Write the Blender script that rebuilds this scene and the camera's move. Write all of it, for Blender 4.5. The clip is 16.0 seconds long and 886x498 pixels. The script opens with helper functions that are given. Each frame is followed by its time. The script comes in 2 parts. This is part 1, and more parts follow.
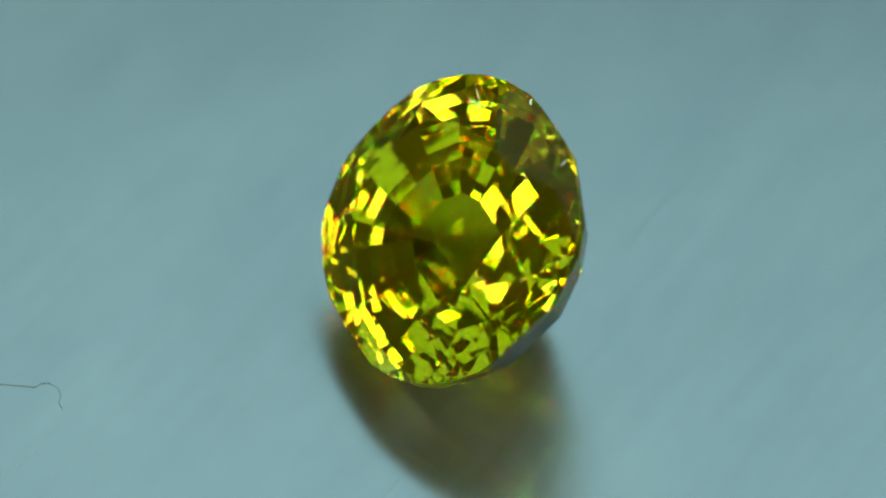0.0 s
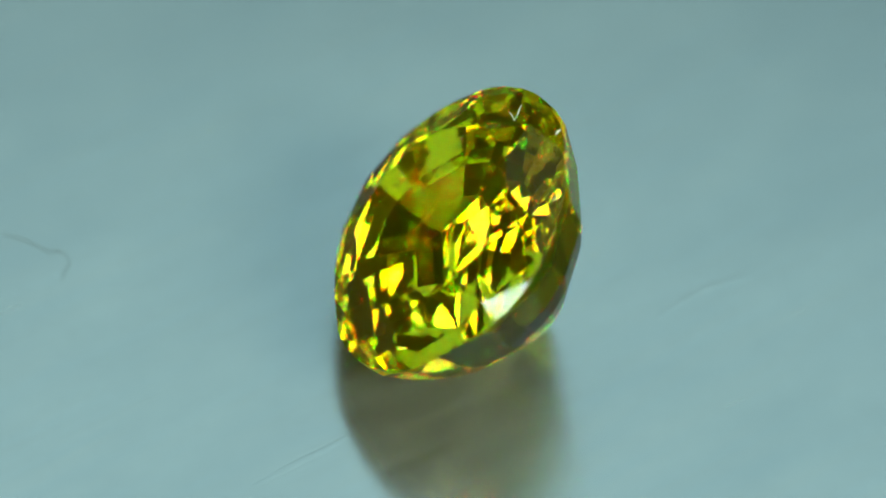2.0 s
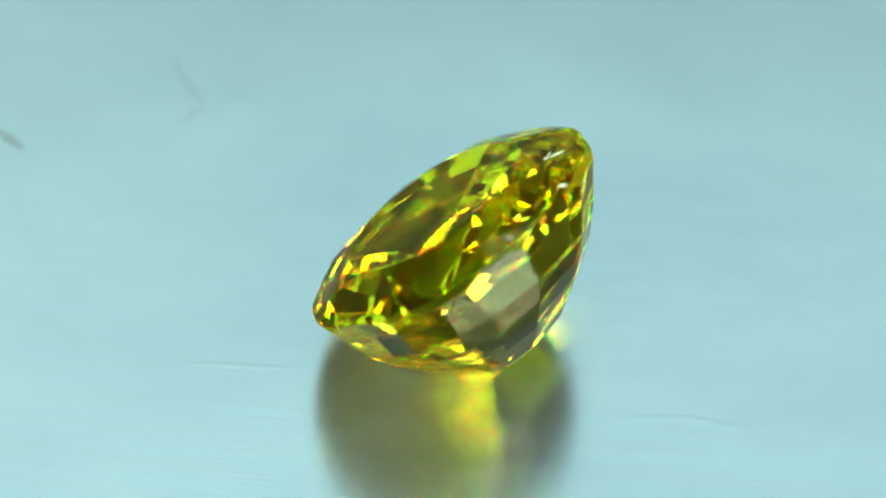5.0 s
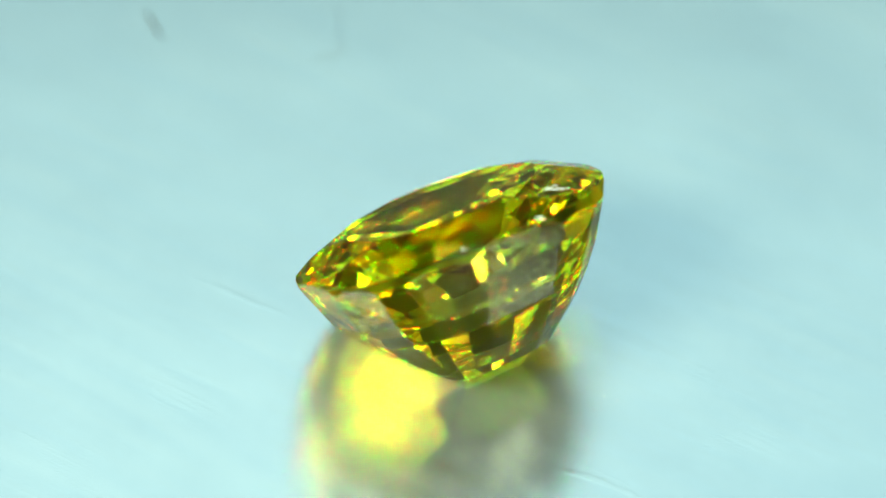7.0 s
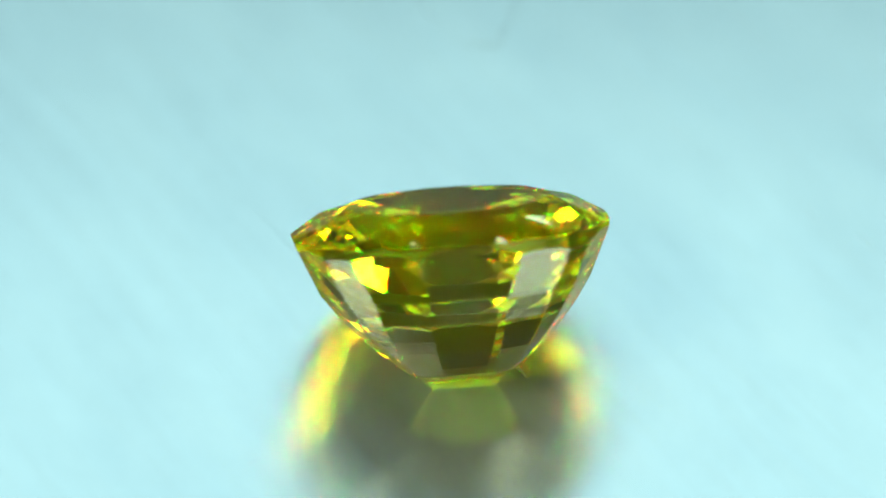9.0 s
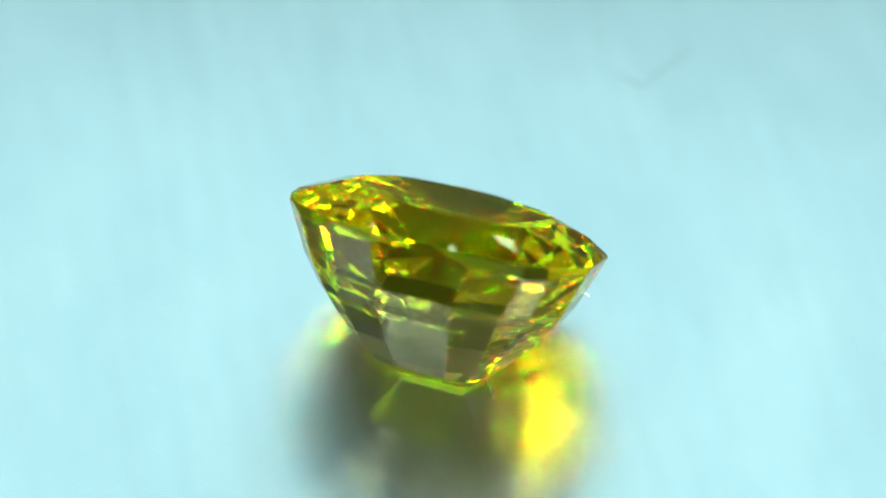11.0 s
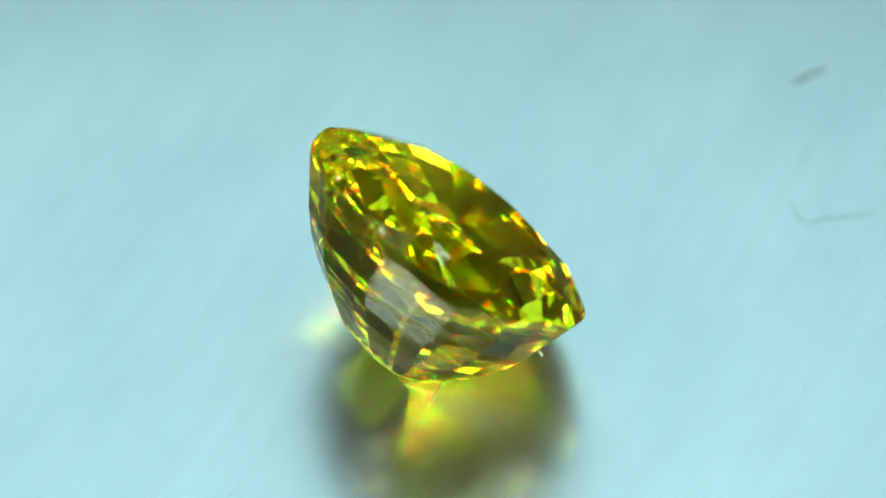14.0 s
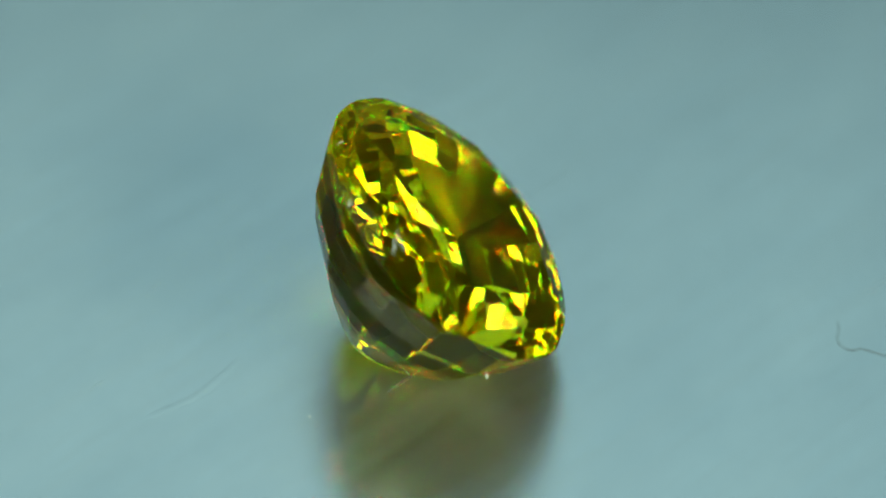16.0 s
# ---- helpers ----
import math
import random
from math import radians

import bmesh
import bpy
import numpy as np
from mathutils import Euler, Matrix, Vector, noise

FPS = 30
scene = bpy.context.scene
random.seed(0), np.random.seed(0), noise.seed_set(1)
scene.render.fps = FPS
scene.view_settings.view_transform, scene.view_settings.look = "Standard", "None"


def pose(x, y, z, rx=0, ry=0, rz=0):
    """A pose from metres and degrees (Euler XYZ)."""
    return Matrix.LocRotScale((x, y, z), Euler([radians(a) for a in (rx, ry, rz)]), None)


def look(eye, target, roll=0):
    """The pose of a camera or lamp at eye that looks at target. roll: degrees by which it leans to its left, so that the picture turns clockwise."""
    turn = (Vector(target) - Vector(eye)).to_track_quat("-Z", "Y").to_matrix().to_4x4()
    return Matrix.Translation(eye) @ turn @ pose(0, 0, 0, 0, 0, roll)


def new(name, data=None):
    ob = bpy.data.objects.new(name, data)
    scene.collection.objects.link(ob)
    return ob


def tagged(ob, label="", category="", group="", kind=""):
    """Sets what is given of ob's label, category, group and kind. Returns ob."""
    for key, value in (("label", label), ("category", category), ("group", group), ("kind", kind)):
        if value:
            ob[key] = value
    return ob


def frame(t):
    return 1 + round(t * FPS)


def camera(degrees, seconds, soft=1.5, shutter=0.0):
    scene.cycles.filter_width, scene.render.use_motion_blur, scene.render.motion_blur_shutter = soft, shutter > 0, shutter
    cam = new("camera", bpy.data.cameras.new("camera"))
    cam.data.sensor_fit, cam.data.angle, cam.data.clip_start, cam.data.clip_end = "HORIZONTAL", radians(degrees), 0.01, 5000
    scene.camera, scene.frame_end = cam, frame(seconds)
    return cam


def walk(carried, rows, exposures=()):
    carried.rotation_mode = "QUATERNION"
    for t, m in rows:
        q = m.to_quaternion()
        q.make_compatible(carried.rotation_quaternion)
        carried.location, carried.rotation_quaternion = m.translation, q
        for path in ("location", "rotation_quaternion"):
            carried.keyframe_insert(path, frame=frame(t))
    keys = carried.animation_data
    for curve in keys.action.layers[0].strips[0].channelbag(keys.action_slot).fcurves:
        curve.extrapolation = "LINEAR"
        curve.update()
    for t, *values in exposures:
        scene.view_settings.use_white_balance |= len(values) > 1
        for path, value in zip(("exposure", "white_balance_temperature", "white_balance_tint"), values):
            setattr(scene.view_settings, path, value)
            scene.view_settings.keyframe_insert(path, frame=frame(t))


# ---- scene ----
MM = 0.001
TURN = 12.184            # degrees a second, clockwise seen from above

cam = camera(15.0, 16.0, soft=1.5)
CAM_POSE = pose(-0.000157, -0.061903, 0.075982, 90 - 49.525, 0, 0) @ pose(0, 0, 0, 0, 0, 1.21)
cam.data.dof.use_dof = True
cam.data.dof.focus_distance = 0.0950
cam.data.dof.aperture_fstop = 34
walk(cam, [(0, CAM_POSE), (16, CAM_POSE)],
     exposures=[(0, -1.25), (1.5, -1.23), (2.5, -1.08), (3.5, -0.70), (4.2, -0.44), (7, -0.34), (9, -0.07), (12.5, -0.05), (13.5, -0.17), (14.5, -0.45), (16, -1.18)])

# ---- light ----
world = bpy.data.worlds.new("world")
world.use_nodes = True
world.node_tree.nodes["Background"].inputs[0].default_value = (0.56, 1.0, 1.06, 1)
world.node_tree.nodes["Background"].inputs[1].default_value = 0.15
scene.world = world
scene.cycles.glossy_bounces, scene.cycles.transmission_bounces, scene.cycles.max_bounces = 14, 14, 20


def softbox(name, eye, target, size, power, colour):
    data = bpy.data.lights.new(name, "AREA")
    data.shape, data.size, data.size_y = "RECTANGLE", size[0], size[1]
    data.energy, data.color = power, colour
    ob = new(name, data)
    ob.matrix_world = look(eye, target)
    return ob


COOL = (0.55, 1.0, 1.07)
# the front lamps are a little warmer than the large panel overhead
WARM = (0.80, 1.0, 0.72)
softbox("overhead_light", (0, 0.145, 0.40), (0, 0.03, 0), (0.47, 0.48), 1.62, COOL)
softbox("front_light", (-0.175, -0.132, 0.205), (0, 0, 0), (0.12, 0.11), 6.6, WARM)
softbox("front_light", (0.180, -0.168, 0.172), (0, 0, 0), (0.17, 0.12), 7.4, WARM)


# ---- materials ----
def material(name):
    m = bpy.data.materials.new(name)
    m.use_nodes = True
    m.node_tree.nodes.clear()
    return m, m.node_tree.nodes, m.node_tree.links


def simple(name, colour, rough=0.5, metal=0.0, scale=400, vary=0.15, bump=0.1):
    m, N, L = material(name)
    out, b = N.new("ShaderNodeOutputMaterial"), N.new("ShaderNodeBsdfPrincipled")
    co, no, ra = N.new("ShaderNodeTexCoord"), N.new("ShaderNodeTexNoise"), N.new("ShaderNodeValToRGB")
    no.inputs["Scale"].default_value, no.inputs["Detail"].default_value = scale, 6
    ra.color_ramp.elements[0].color = (*[c * (1 - vary) for c in colour], 1)
    ra.color_ramp.elements[1].color = (*[min(1, c * (1 + vary)) for c in colour], 1)
    L.new(co.outputs["Object"], no.inputs["Vector"])
    L.new(no.outputs["Fac"], ra.inputs["Fac"])
    L.new(ra.outputs["Color"], b.inputs["Base Color"])
    bp = N.new("ShaderNodeBump")
    bp.inputs["Strength"].default_value, bp.inputs["Distance"].default_value = bump, 0.2 / scale
    L.new(no.outputs["Fac"], bp.inputs["Height"])
    L.new(bp.outputs["Normal"], b.inputs["Normal"])
    b.inputs["Roughness"].default_value, b.inputs["Metallic"].default_value = rough, metal
    L.new(b.outputs[0], out.inputs[0])
    return m


def brushed_metal():
    """Satin aluminium, brushed in one direction, with faint stains."""
    m, N, L = material("brushed_aluminium")
    out, b = N.new("ShaderNodeOutputMaterial"), N.new("ShaderNodeBsdfPrincipled")
    co = N.new("ShaderNodeTexCoord")
    turn = N.new("ShaderNodeMapping")
    turn.inputs["Rotation"].default_value = (0, 0, radians(-BRUSH))
    L.new(co.outputs["Object"], turn.inputs["Vector"])

    def noise_tex(stretch, scale, detail, rough=0.6):
        mp, no = N.new("ShaderNodeMapping"), N.new("ShaderNodeTexNoise")
        mp.inputs["Scale"].default_value = stretch
        no.inputs["Scale"].default_value, no.inputs["Detail"].default_value = scale, detail
        no.inputs["Roughness"].default_value = rough
        L.new(turn.outputs[0], mp.inputs["Vector"])
        L.new(mp.outputs[0], no.inputs["Vector"])
        return no.outputs["Fac"]

    fine = noise_tex((1, 0.03, 1), 9000, 3)
    coarse = noise_tex((1, 0.07, 1), 1800, 4)
    stain = noise_tex((1, 0.6, 1), 160, 5)
    add = N.new("ShaderNodeMath")
    add.operation = "ADD"
    L.new(fine, add.inputs[0])
    L.new(coarse, add.inputs[1])
    bp = N.new("ShaderNodeBump")
    bp.inputs["Distance"].default_value = 0.00002
    patch = N.new("ShaderNodeMapRange")
    patch.inputs["From Min"].default_value, patch.inputs["From Max"].default_value = 0.4, 0.65
    patch.inputs["To Min"].default_value, patch.inputs["To Max"].default_value = 0.05, 0.19
    L.new(stain, patch.inputs["Value"])
    L.new(patch.outputs[0], bp.inputs["Strength"])
    L.new(add.outputs[0], bp.inputs["Height"])
    L.new(bp.outputs["Normal"], b.inputs["Normal"])
    ra = N.new("ShaderNodeValToRGB")
    ra.color_ramp.elements[0].position, ra.color_ramp.elements[1].position = 0.3, 0.7
    ra.color_ramp.elements[0].color, ra.color_ramp.elements[1].color = (0.385, 0.395, 0.405, 1), (0.455, 0.455, 0.455, 1)
    L.new(stain, ra.inputs["Fac"])
    L.new(ra.outputs["Color"], b.inputs["Base Color"])
    rr = N.new("ShaderNodeMapRange")
    rr.inputs["To Min"].default_value, rr.inputs["To Max"].default_value = 0.21, 0.30
    L.new(coarse, rr.inputs["Value"])
    L.new(rr.outputs[0], b.inputs["Roughness"])
    b.inputs["Metallic"].default_value = 0.996
    # the grooves spread light across the brushing
    across, world_dir = N.new("ShaderNodeCombineXYZ"), N.new("ShaderNodeVectorTransform")
    across.inputs[0].default_value, across.inputs[1].default_value = math.cos(radians(BRUSH)), math.sin(radians(BRUSH))
    world_dir.vector_type, world_dir.convert_from, world_dir.convert_to = "VECTOR", "OBJECT", "WORLD"
    L.new(across.outputs[0], world_dir.inputs[0])
    L.new(world_dir.outputs[0], b.inputs["Tangent"])
    b.inputs["Anisotropic"].default_value = 0.74
    L.new(b.outputs[0], out.inputs[0])
    return m


def gem_material(name, rough, shine):
    """Yellow-green titanite: strong refraction, dispersion into three bands, clear gloss."""
    m, N, L = material(name)
    out = N.new("ShaderNodeOutputMaterial")
    # hand-polished facets are never quite flat
    co, no, bp = N.new("ShaderNodeTexCoord"), N.new("ShaderNodeTexNoise"), N.new("ShaderNodeBump")
    no.inputs["Scale"].default_value, no.inputs["Detail"].default_value = 900, 4
    bp.inputs["Strength"].default_value, bp.inputs["Distance"].default_value = 1.0, 0.000006
    L.new(co.outputs["Object"], no.inputs["Vector"])
    L.new(no.outputs["Fac"], bp.inputs["Height"])
    bands = []
    for colour, ior in (((0.64, 0, 0, 1), 1.897), ((0, 0.62, 0, 1), 1.905), ((0, 0, 0.085, 1), 1.914)):
        r = N.new("ShaderNodeBsdfRefraction")
        r.inputs["Color"].default_value, r.inputs["IOR"].default_value = colour, ior
        r.inputs["Roughness"].default_value = rough
        L.new(bp.outputs["Normal"], r.inputs["Normal"])
        bands.append(r.outputs[0])
    a1, a2 = N.new("ShaderNodeAddShader"), N.new("ShaderNodeAddShader")
    L.new(bands[0], a1.inputs[0])
    L.new(bands[1], a1.inputs[1])
    L.new(a1.outputs[0], a2.inputs[0])
    L.new(bands[2], a2.inputs[1])
    gl, fr, mix = N.new("ShaderNodeBsdfGlossy"), N.new("ShaderNodeFresnel"), N.new("ShaderNodeMixShader")
    gl.inputs["Roughness"].default_value = rough
    gl.inputs["Color"].default_value = (*shine, 1)
    fr.inputs["IOR"].default_value = 1.9
    L.new(bp.outputs["Normal"], gl.inputs["Normal"])
    soft = N.new("ShaderNodeMath")
    soft.operation = "POWER"
    soft.inputs[1].default_value = 1.9
    L.new(fr.outputs[0], soft.inputs[0])
    L.new(soft.outputs[0], mix.inputs[0])
    L.new(a2.outputs[0], mix.inputs[1])
    L.new(gl.outputs[0], mix.inputs[2])
    # a trace of cloudiness in the stone
    tr, haze = N.new("ShaderNodeBsdfTranslucent"), N.new("ShaderNodeMixShader")
    tr.inputs["Color"].default_value = (0.90, 0.66, 0.004, 1)
    haze.inputs[0].default_value = 0.012
    L.new(mix.outputs[0], haze.inputs[1])
    L.new(tr.outputs[0], haze.inputs[2])
    L.new(haze.outputs[0], out.inputs[0])
    return m


BRUSH = TURN * 12.0      # the brushing's direction on the plate, from y
METAL = brushed_metal()
GEM = gem_material("titanite", 0.0, (1, 1, 1))
FROSTED = gem_material("frosted_titanite", 0.3, (0.30, 0.27, 0.08))
WALL = simple("painted_wall", (0.35, 0.36, 0.36), 0.8, 0, 30)
WOOD = simple("dark_table", (0.10, 0.09, 0.08), 0.5, 0, 60)
LINT = simple("lint", (0.40, 0.40, 0.36), 0.8, 0, 3000)
DUST = simple("grey_fibre", (0.025, 0.028, 0.032), 0.8, 0, 3000)


# ---- building helpers ----
def mesh_of(name, bm, mat):
    me = bpy.data.meshes.new(name)
    bmesh.ops.recalc_face_normals(bm, faces=bm.faces)
    bm.to_mesh(me)
    bm.free()
    me.materials.append(mat)
    return me


def thing(name, bm, mat, m=None):
    ob = new(name, mesh_of(name, bm, mat))
    if m is not None:
        ob.matrix_world = m
    return ob


def part(name, bm, mat, parent, label=""):
    ob = new(name, mesh_of(name, bm, mat))
    ob.parent = parent
    return tagged(ob, label)


def box_bm(x0, y0, z0, x1, y1, z1, bevel=0.0):
    bm = bmesh.new()
    bmesh.ops.create_cube(bm, size=1, matrix=Matrix.LocRotScale(((x0 + x1) / 2, (y0 + y1) / 2, (z0 + z1) / 2), None,
                                                               (x1 - x0, y1 - y0, z1 - z0)))
    if bevel:
        bmesh.ops.bevel(bm, geom=bm.edges[:], offset=bevel, segments=2, affect="EDGES", profile=0.5)
    return bm


def disc_bm(radius, z0, z1, bevel, n=160):
    bm = bmesh.new()
    bmesh.ops.create_cone(bm, cap_ends=True, segments=n, radius1=radius, radius2=radius, depth=z1 - z0,
                          matrix=Matrix.Translation((0, 0, (z0 + z1) / 2)))
    rim = [e for e in bm.edges if abs(e.verts[0].co.z - e.verts[1].co.z) < 1e-9]
    bmesh.ops.bevel(bm, geom=rim, offset=bevel, segments=3, affect="EDGES", profile=0.5)
    return bm


# ---- the room and the table ----
for wname, b in (("wall_north", (-1.6, 1.5, -0.05, 1.6, 1.6, 1.75)), ("wall_south", (-1.6, -1.6, -0.05, 1.6, -1.5, 1.75)),
                 ("wall_east", (1.5, -1.5, -0.05, 1.6, 1.5, 1.75)), ("wall_west", (-1.6, -1.5, -0.05, -1.5, 1.5, 1.75)),
                 ("ceiling", (-1.6, -1.6, 1.75, 1.6, 1.6, 1.85))):
    tagged(thing(wname, box_bm(*b), WALL), "plain grey painted room surface round the table", "room", kind="structure")
tagged(thing("tabletop", box_bm(-1.5, -1.5, -0.05, 1.5, 1.5, -0.012), WOOD), "dark wooden table surface under the turntable", "table", kind="structure")

turntable = thing("turntable", disc_bm(0.09, -0.012, 0.0, 0.0008), METAL)
tagged(turntable, "round brushed aluminium turntable plate carrying a gemstone", "turntable")


# ---- the gemstone ----
GA, GB, GE = 4.540, 4.309, 2.138            # girdle half-axes (mm) and roundness
HC, GH = 0.725, 0.159                       # crown height, half girdle
CROWN_PHASE = 0.0
# sixteen pavilion columns: four broad ones and three narrow ones between each two
COLUMNS = [radians(2.5 + 90 * q + a) for q in range(4) for a in (0, 25, 45, 65)]
# the pavilion's steps: depth, mean reach, its lean in x and y, its ovalness (straight and skew) and squareness
STEPS = ((-0.159, 4.363, -0.019, -0.020, 0.098, -0.056, -0.159),
         (-1.451, 3.840, -0.008, 0.227, 0.037, -0.043, -0.080),
         (-2.177, 3.369, 0.037, 0.329, 0.043, -0.006, -0.094),
         (-2.739, 2.905, 0.071, 0.409, 0.072, 0.005, -0.100),
         (-3.156, 2.508, 0.096, 0.468, 0.094, 0.011, -0.103),
         (-3.999, 1.595, 0.144, 0.586, 0.142, 0.021, -0.106))
# the keel at the bottom: depth, half length and half width, centre, turn
KEEL = (-4.536, 0.945, 0.028, 0.166, 1.114, 0.046)


def support(phi):
    """How far the girdle's outline reaches in the direction phi."""
    best = 0
    for k in range(720):
        a = 2 * math.pi * k / 720
        c, s = math.cos(a), math.sin(a)
        x = GA * math.copysign(abs(c) ** (2 / GE), c)
        y = GB * math.copysign(abs(s) ** (2 / GE), s)
        best = max(best, x * math.cos(phi) + y * math.sin(phi))
    return best


def cut(bm, point, normal):
    geom = bm.verts[:] + bm.edges[:] + bm.faces[:]
    res = bmesh.ops.bisect_plane(bm, geom=geom, dist=1e-6, plane_co=point, plane_no=normal, clear_outer=True)
    edges = [e for e in res["geom_cut"] if isinstance(e, bmesh.types.BMEdge)]
    if edges:
        bmesh.ops.holes_fill(bm, edges=edges, sides=0)


def facet(bm, phi, z0, d0, z1, d1):
    """Cuts the facet that faces phi and runs from the reach d0 at z0 to the reach d1 at z1."""
    n2 = Vector((math.cos(phi), math.sin(phi)))
    cut(bm, Vector((n2.x * d0, n2.y * d0, z0)), Vector((n2.x, n2.y, -(d1 - d0) / (z1 - z0))).normalized())


def step_reach(phi, z, mean, lean_x, lean_y, oval, skew, square):
    """How far the pavilion reaches in the direction phi at one step."""
    return (mean + lean_x * math.cos(phi) + lean_y * math.sin(phi) + oval * math.cos(2 * phi)
            + skew * math.sin(2 * phi) + square * math.cos(4 * phi))


def keel_reach(phi, z, length, width, x, y, turn):
    return (length * abs(math.cos(phi - turn)) + width * abs(math.sin(phi - turn))
            + x * math.cos(phi) + y * math.sin(phi))


def gem_bm():
    bm = bmesh.new()
    bmesh.ops.create_cube(bm, size=14)
    for k in range(32):
        phi = 2 * math.pi * k / 32
        cut(bm, Vector((math.cos(phi), math.sin(phi), 0)) * support(phi) * 0.998, Vector((math.cos(phi), math.sin(phi), 0)))
    cut(bm, Vector((0, 0, GH + HC)), Vector((0, 0, 1)))
    cut(bm, Vector((0, 0, KEEL[0])), Vector((0, 0, -1)))
    # pavilion: steps of facets, each flatter than the one above
    for phi in COLUMNS:
        for upper, lower in zip(STEPS, STEPS[1:]):
            facet(bm, phi, upper[0], step_reach(phi, *upper), lower[0], step_reach(phi, *lower))
        facet(bm, phi, STEPS[-1][0], step_reach(phi, *STEPS[-1]), KEEL[0], keel_reach(phi, *KEEL))
    # crown: mains, upper girdle facets and stars
    turn1 = radians(CROWN_PHASE)
    for i in range(8):
        a, b = turn1 + math.pi * i / 4, turn1 + math.pi * (i + 0.5) / 4
        facet(bm, a, GH, support(a) * 1.005, GH + HC, support(a) * 0.635)
        facet(bm, b, GH, support(b) * 1.21, GH + HC, support(b) * 0.615)
    for i in range(16):
        a = turn1 + math.pi * (i + 0.5) / 8
        facet(bm, a, GH, support(a) * 0.99, GH + HC, support(a) * 0.735)
    bmesh.ops.remove_doubles(bm, verts=bm.verts, dist=1e-4)
    bmesh.ops.scale(bm, vec=(MM, MM, MM), verts=bm.verts)
    return bm


LEAN, LEAN_TO, TWIST = 41.06, 117.42, 114.53
gem_turn = pose(0, 0, 0, 0, 0, LEAN_TO) @ pose(0, 0, 0, -LEAN) @ pose(0, 0, 0, 0, 0, TWIST - LEAN_TO)
gemstone = thing("gemstone", gem_bm(), GEM)
tagged(gemstone, "faceted yellow-green titanite gemstone lying tilted on its pavilion", "gemstone")
gemstone.data.materials.append(FROSTED)
for face in gemstone.data.polygons:         # the unpolished girdle
    if abs(face.normal.z) < 0.05:
        face.material_index = 1
low = min((gem_turn @ v.co).z for v in gemstone.data.vertices)
GEM_POSE = Matrix.Translation((0.000026, 0.000034, -low)) @ gem_turn
gemstone.matrix_world = GEM_POSE


# ---- fibres and specks on the plate ----
def fibre_bm(points, radius, sides=6, tip=0.55):
    bm = bmesh.new()
    pts = [Vector(p) for p in points]
    rings = []
    for i, p in enumerate(pts):
        d = (pts[min(i + 1, len(pts) - 1)] - pts[max(i - 1, 0)]).normalized()
        a = d.orthogonal().normalized()
        b = d.cross(a)
        r = radius * (tip if i in (0, len(pts) - 1) else 1)
        rings.append([bm.verts.new(p + (a * math.cos(2 * math.pi * k / sides) + b * math.sin(2 * math.pi * k / sides)) * r)
                      for k in range(sides)])
    for u, v in zip(rings, rings[1:]):
        for k in range(sides):
            bm.faces.new((u[k], u[(k + 1) % sides], v[(k + 1) % sides], v[k]))
    bm.faces.new(rings[0])
    bm.faces.new(rings[-1])
    return bm


hair = thing("hair_fibre", fibre_bm([(x * MM, y * MM, 0.012 * MM) for x, y in
                                     ((-10.88, -3.38), (-11.02, -3.12), (-10.98, -2.87), (-11.10, -2.60), (-11.35, -2.44),
                                      (-11.60, -2.46), (-11.75, -2.60), (-12.1, -2.56), (-12.7, -2.52), (-13.4, -2.6))], 0.009 * MM), DUST)
tagged(hair, "thin curled dark fibre lying on the metal plate", "fibre")


def on_gem(points, lift=0.012):
    """Points on the stone (mm, its own space), lifted a little off the facet."""
    return [Vector((x, y, z + lift)) * MM for x, y, z in points]


lint = thing("lint_fibre", fibre_bm(on_gem([(2.505, -2.653, 0.552), (2.40, -2.70, 0.565), (2.335, -2.754, 0.574), (2.005, -2.885, 0.635),
                                            (2.276, -2.935, 0.536), (2.50, -2.93, 0.46), (2.695, -2.97, 0.397)]), 0.010 * MM), LINT, GEM_POSE)
tagged(lint, "fine white bent lint fibre clinging to the gemstone's crown", "lint")
flake = thing("dust_flake", fibre_bm(on_gem([(1.089, -4.046, 0.246), (1.20, -4.07, 0.225), (1.268, -4.134, 0.171), (1.223, -4.06, 0.222)]),
                                     0.018 * MM), LINT, GEM_POSE)
tagged(flake, "tiny white dust flake on the gemstone's crown", "dust")
thread = thing("dust_flake", fibre_bm(on_gem([(-1.094, -4.084, 0.222), (-1.15, -4.0, 0.26), (-1.202, -3.917, 0.311)]), 0.010 * MM), LINT, GEM_POSE)
tagged(thread, "short pale dust thread on the gemstone's crown edge", "dust")
fuzz = thing("lint_fibre", fibre_bm([Vector(p) * MM for p in ((3.86, 1.47, -1.03), (3.93, 1.49, -1.02), (4.02, 1.56, -1.10), (3.98, 1.50, -1.01),
                                                              (4.05, 1.42, -0.98))], 0.010 * MM), LINT, GEM_POSE)
tagged(fuzz, "small white tuft of lint under the gemstone's girdle", "lint")
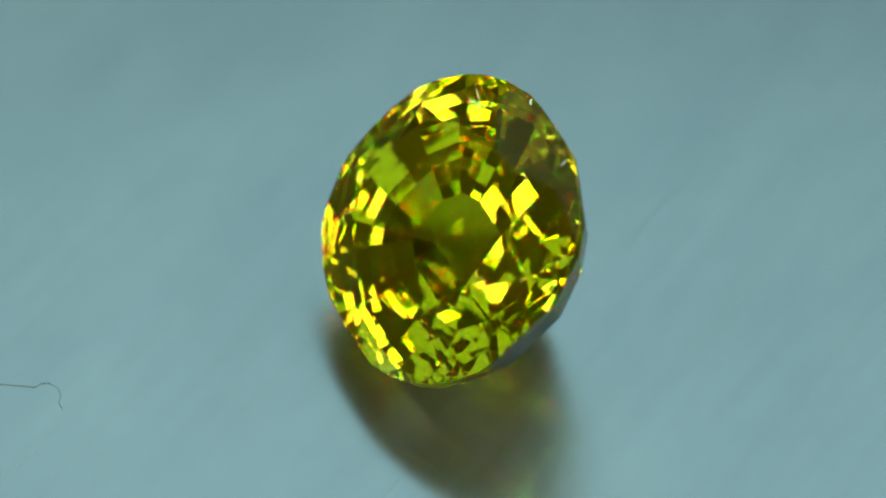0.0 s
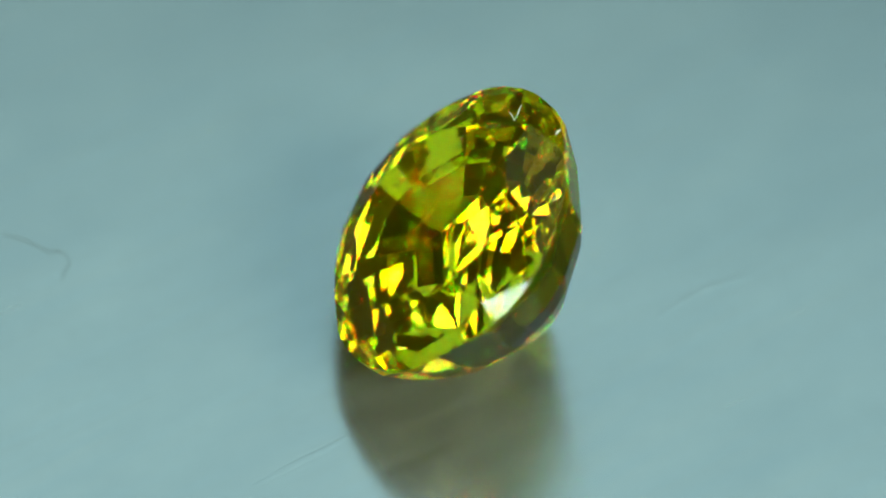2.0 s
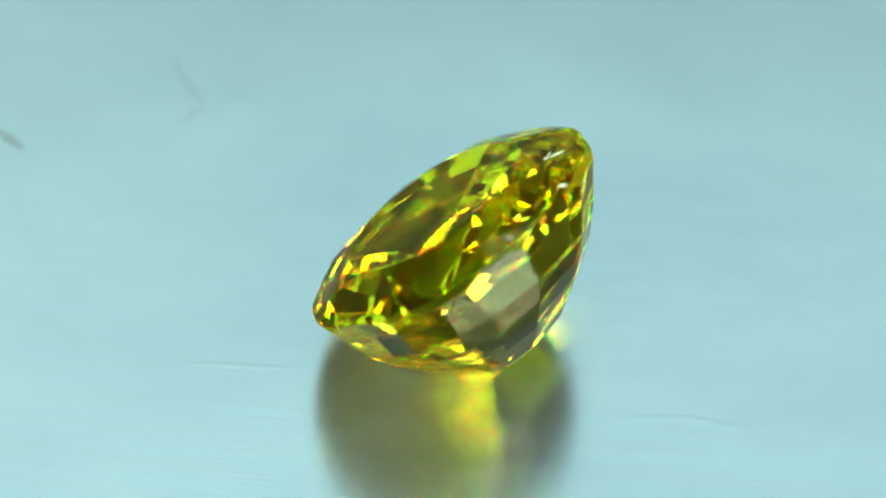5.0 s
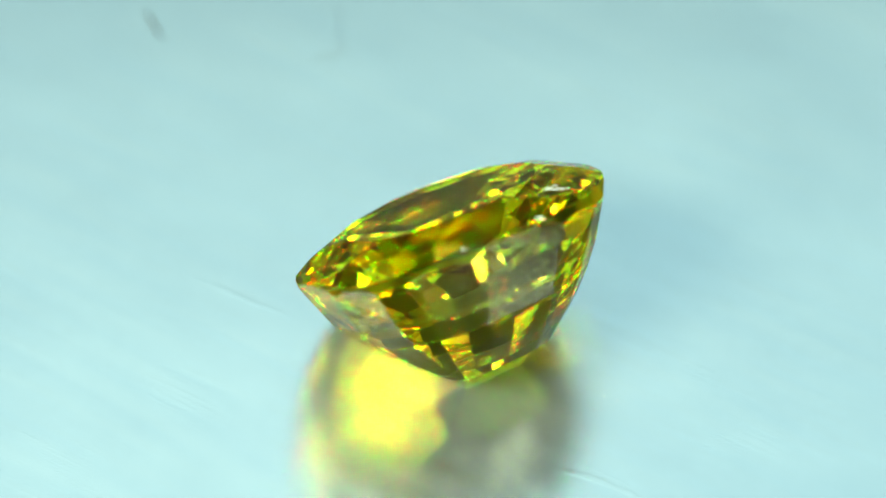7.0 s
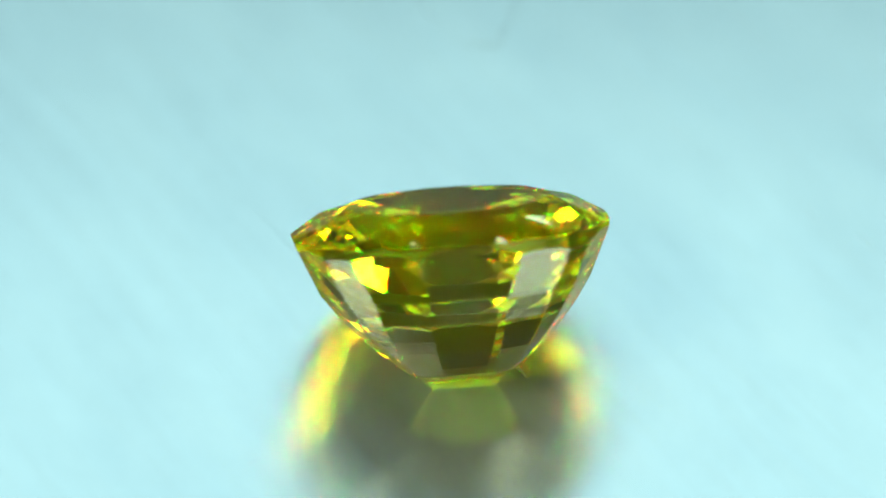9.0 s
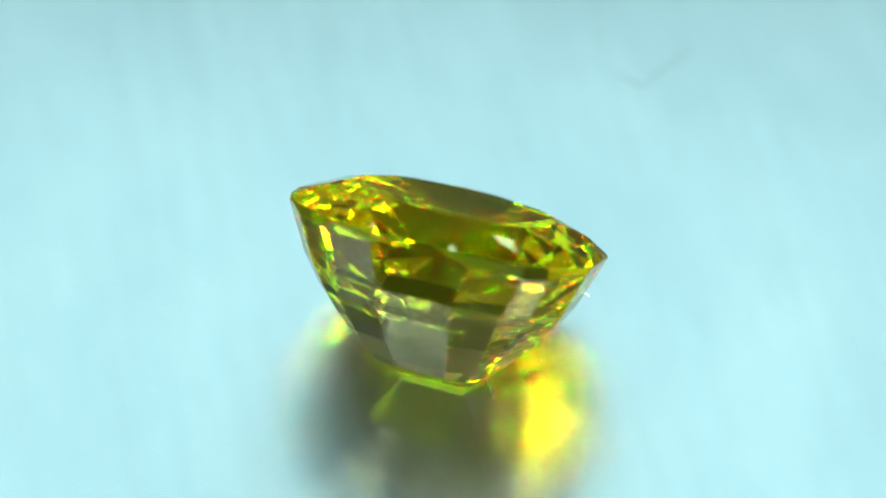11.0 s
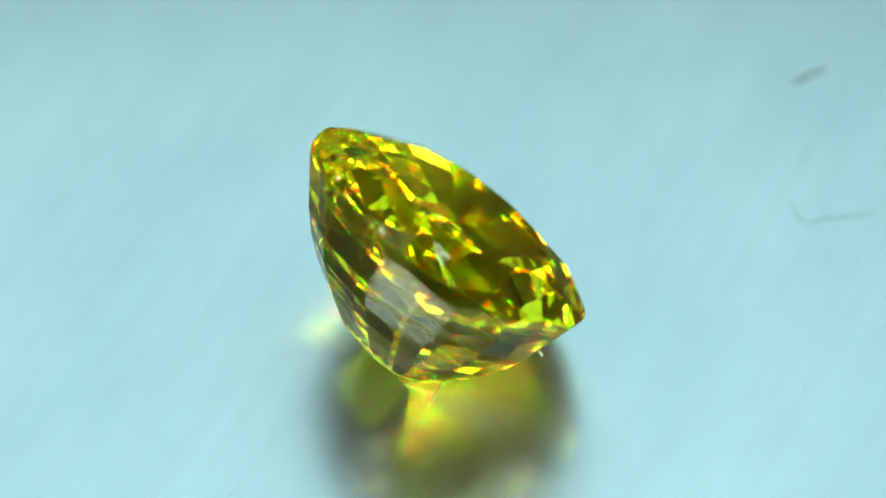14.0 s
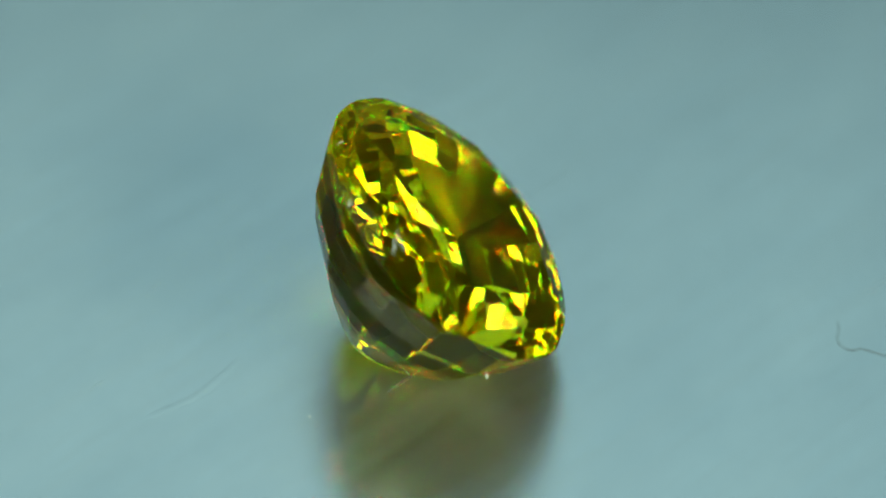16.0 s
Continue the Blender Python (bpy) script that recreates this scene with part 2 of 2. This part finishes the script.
speck = thing("dust_speck", fibre_bm([(2.80 * MM, 4.31 * MM, 0.012 * MM), (2.83 * MM, 4.32 * MM, 0.02 * MM), (2.86 * MM, 4.34 * MM, 0.012 * MM)], 0.014 * MM), LINT)
tagged(speck, "tiny white dust speck on the metal plate", "dust")

# inclusions: pale flecks just under the lower facets
random.seed(5)
for i in range(26):
    a = radians(random.uniform(-150, -30))
    k = random.uniform(0, 1)
    reach = step_reach(a, *STEPS[4]) * (1 - k) + step_reach(a, *STEPS[5]) * k
    p = Vector((math.cos(a) * reach, math.sin(a) * reach, STEPS[4][0] * (1 - k) + STEPS[5][0] * k)) * 0.955
    bm = bmesh.new()
    bmesh.ops.create_icosphere(bm, subdivisions=1, radius=random.uniform(0.010, 0.028) * MM,
                               matrix=Matrix.Translation(p * MM) @ Matrix.Diagonal((1, random.uniform(0.4, 1.6), random.uniform(0.4, 1), 1)))
    part("inclusion", bm, LINT, gemstone)

# scratches and a blurred dark fibre on the plate
for pts, r in ((((5.35, 2.66), (5.50, 3.19), (5.83, 3.9), (6.3, 4.7), (6.9, 5.3), (7.32, 5.74)), 2.4),
               (((-2.4, -7.6), (-1.7, -6.4), (-1.16, -5.57), (-0.69, -4.68)), 2.0)):
    part("scratch", fibre_bm([(x * MM, y * MM, -(r - 0.0035) * MM) for x, y in pts], r * MM, 300, 0.9988), METAL, turntable, "shallow scratch in the brushed metal")
far_fibre = thing("dust_fibre", fibre_bm([(-13.3 * MM, -8.62 * MM, 0.05 * MM), (-12.8 * MM, -8.45 * MM, 0.06 * MM), (-12.5 * MM, -8.30 * MM, 0.06 * MM),
                                          (-12.1 * MM, -8.15 * MM, 0.05 * MM)], 0.04 * MM), DUST)
tagged(far_fibre, "short dark crumb of dust lying on the metal plate", "dust")

# ---- what turns ----
def motions():
    for ob in (turntable, gemstone, hair, lint, flake, thread, fuzz, speck, far_fibre):
        base = ob.matrix_world.copy()
        walk(ob, [(k / 2, pose(0, 0, 0, 0, 0, -TURN * k / 2) @ base) for k in range(33)])


motions()
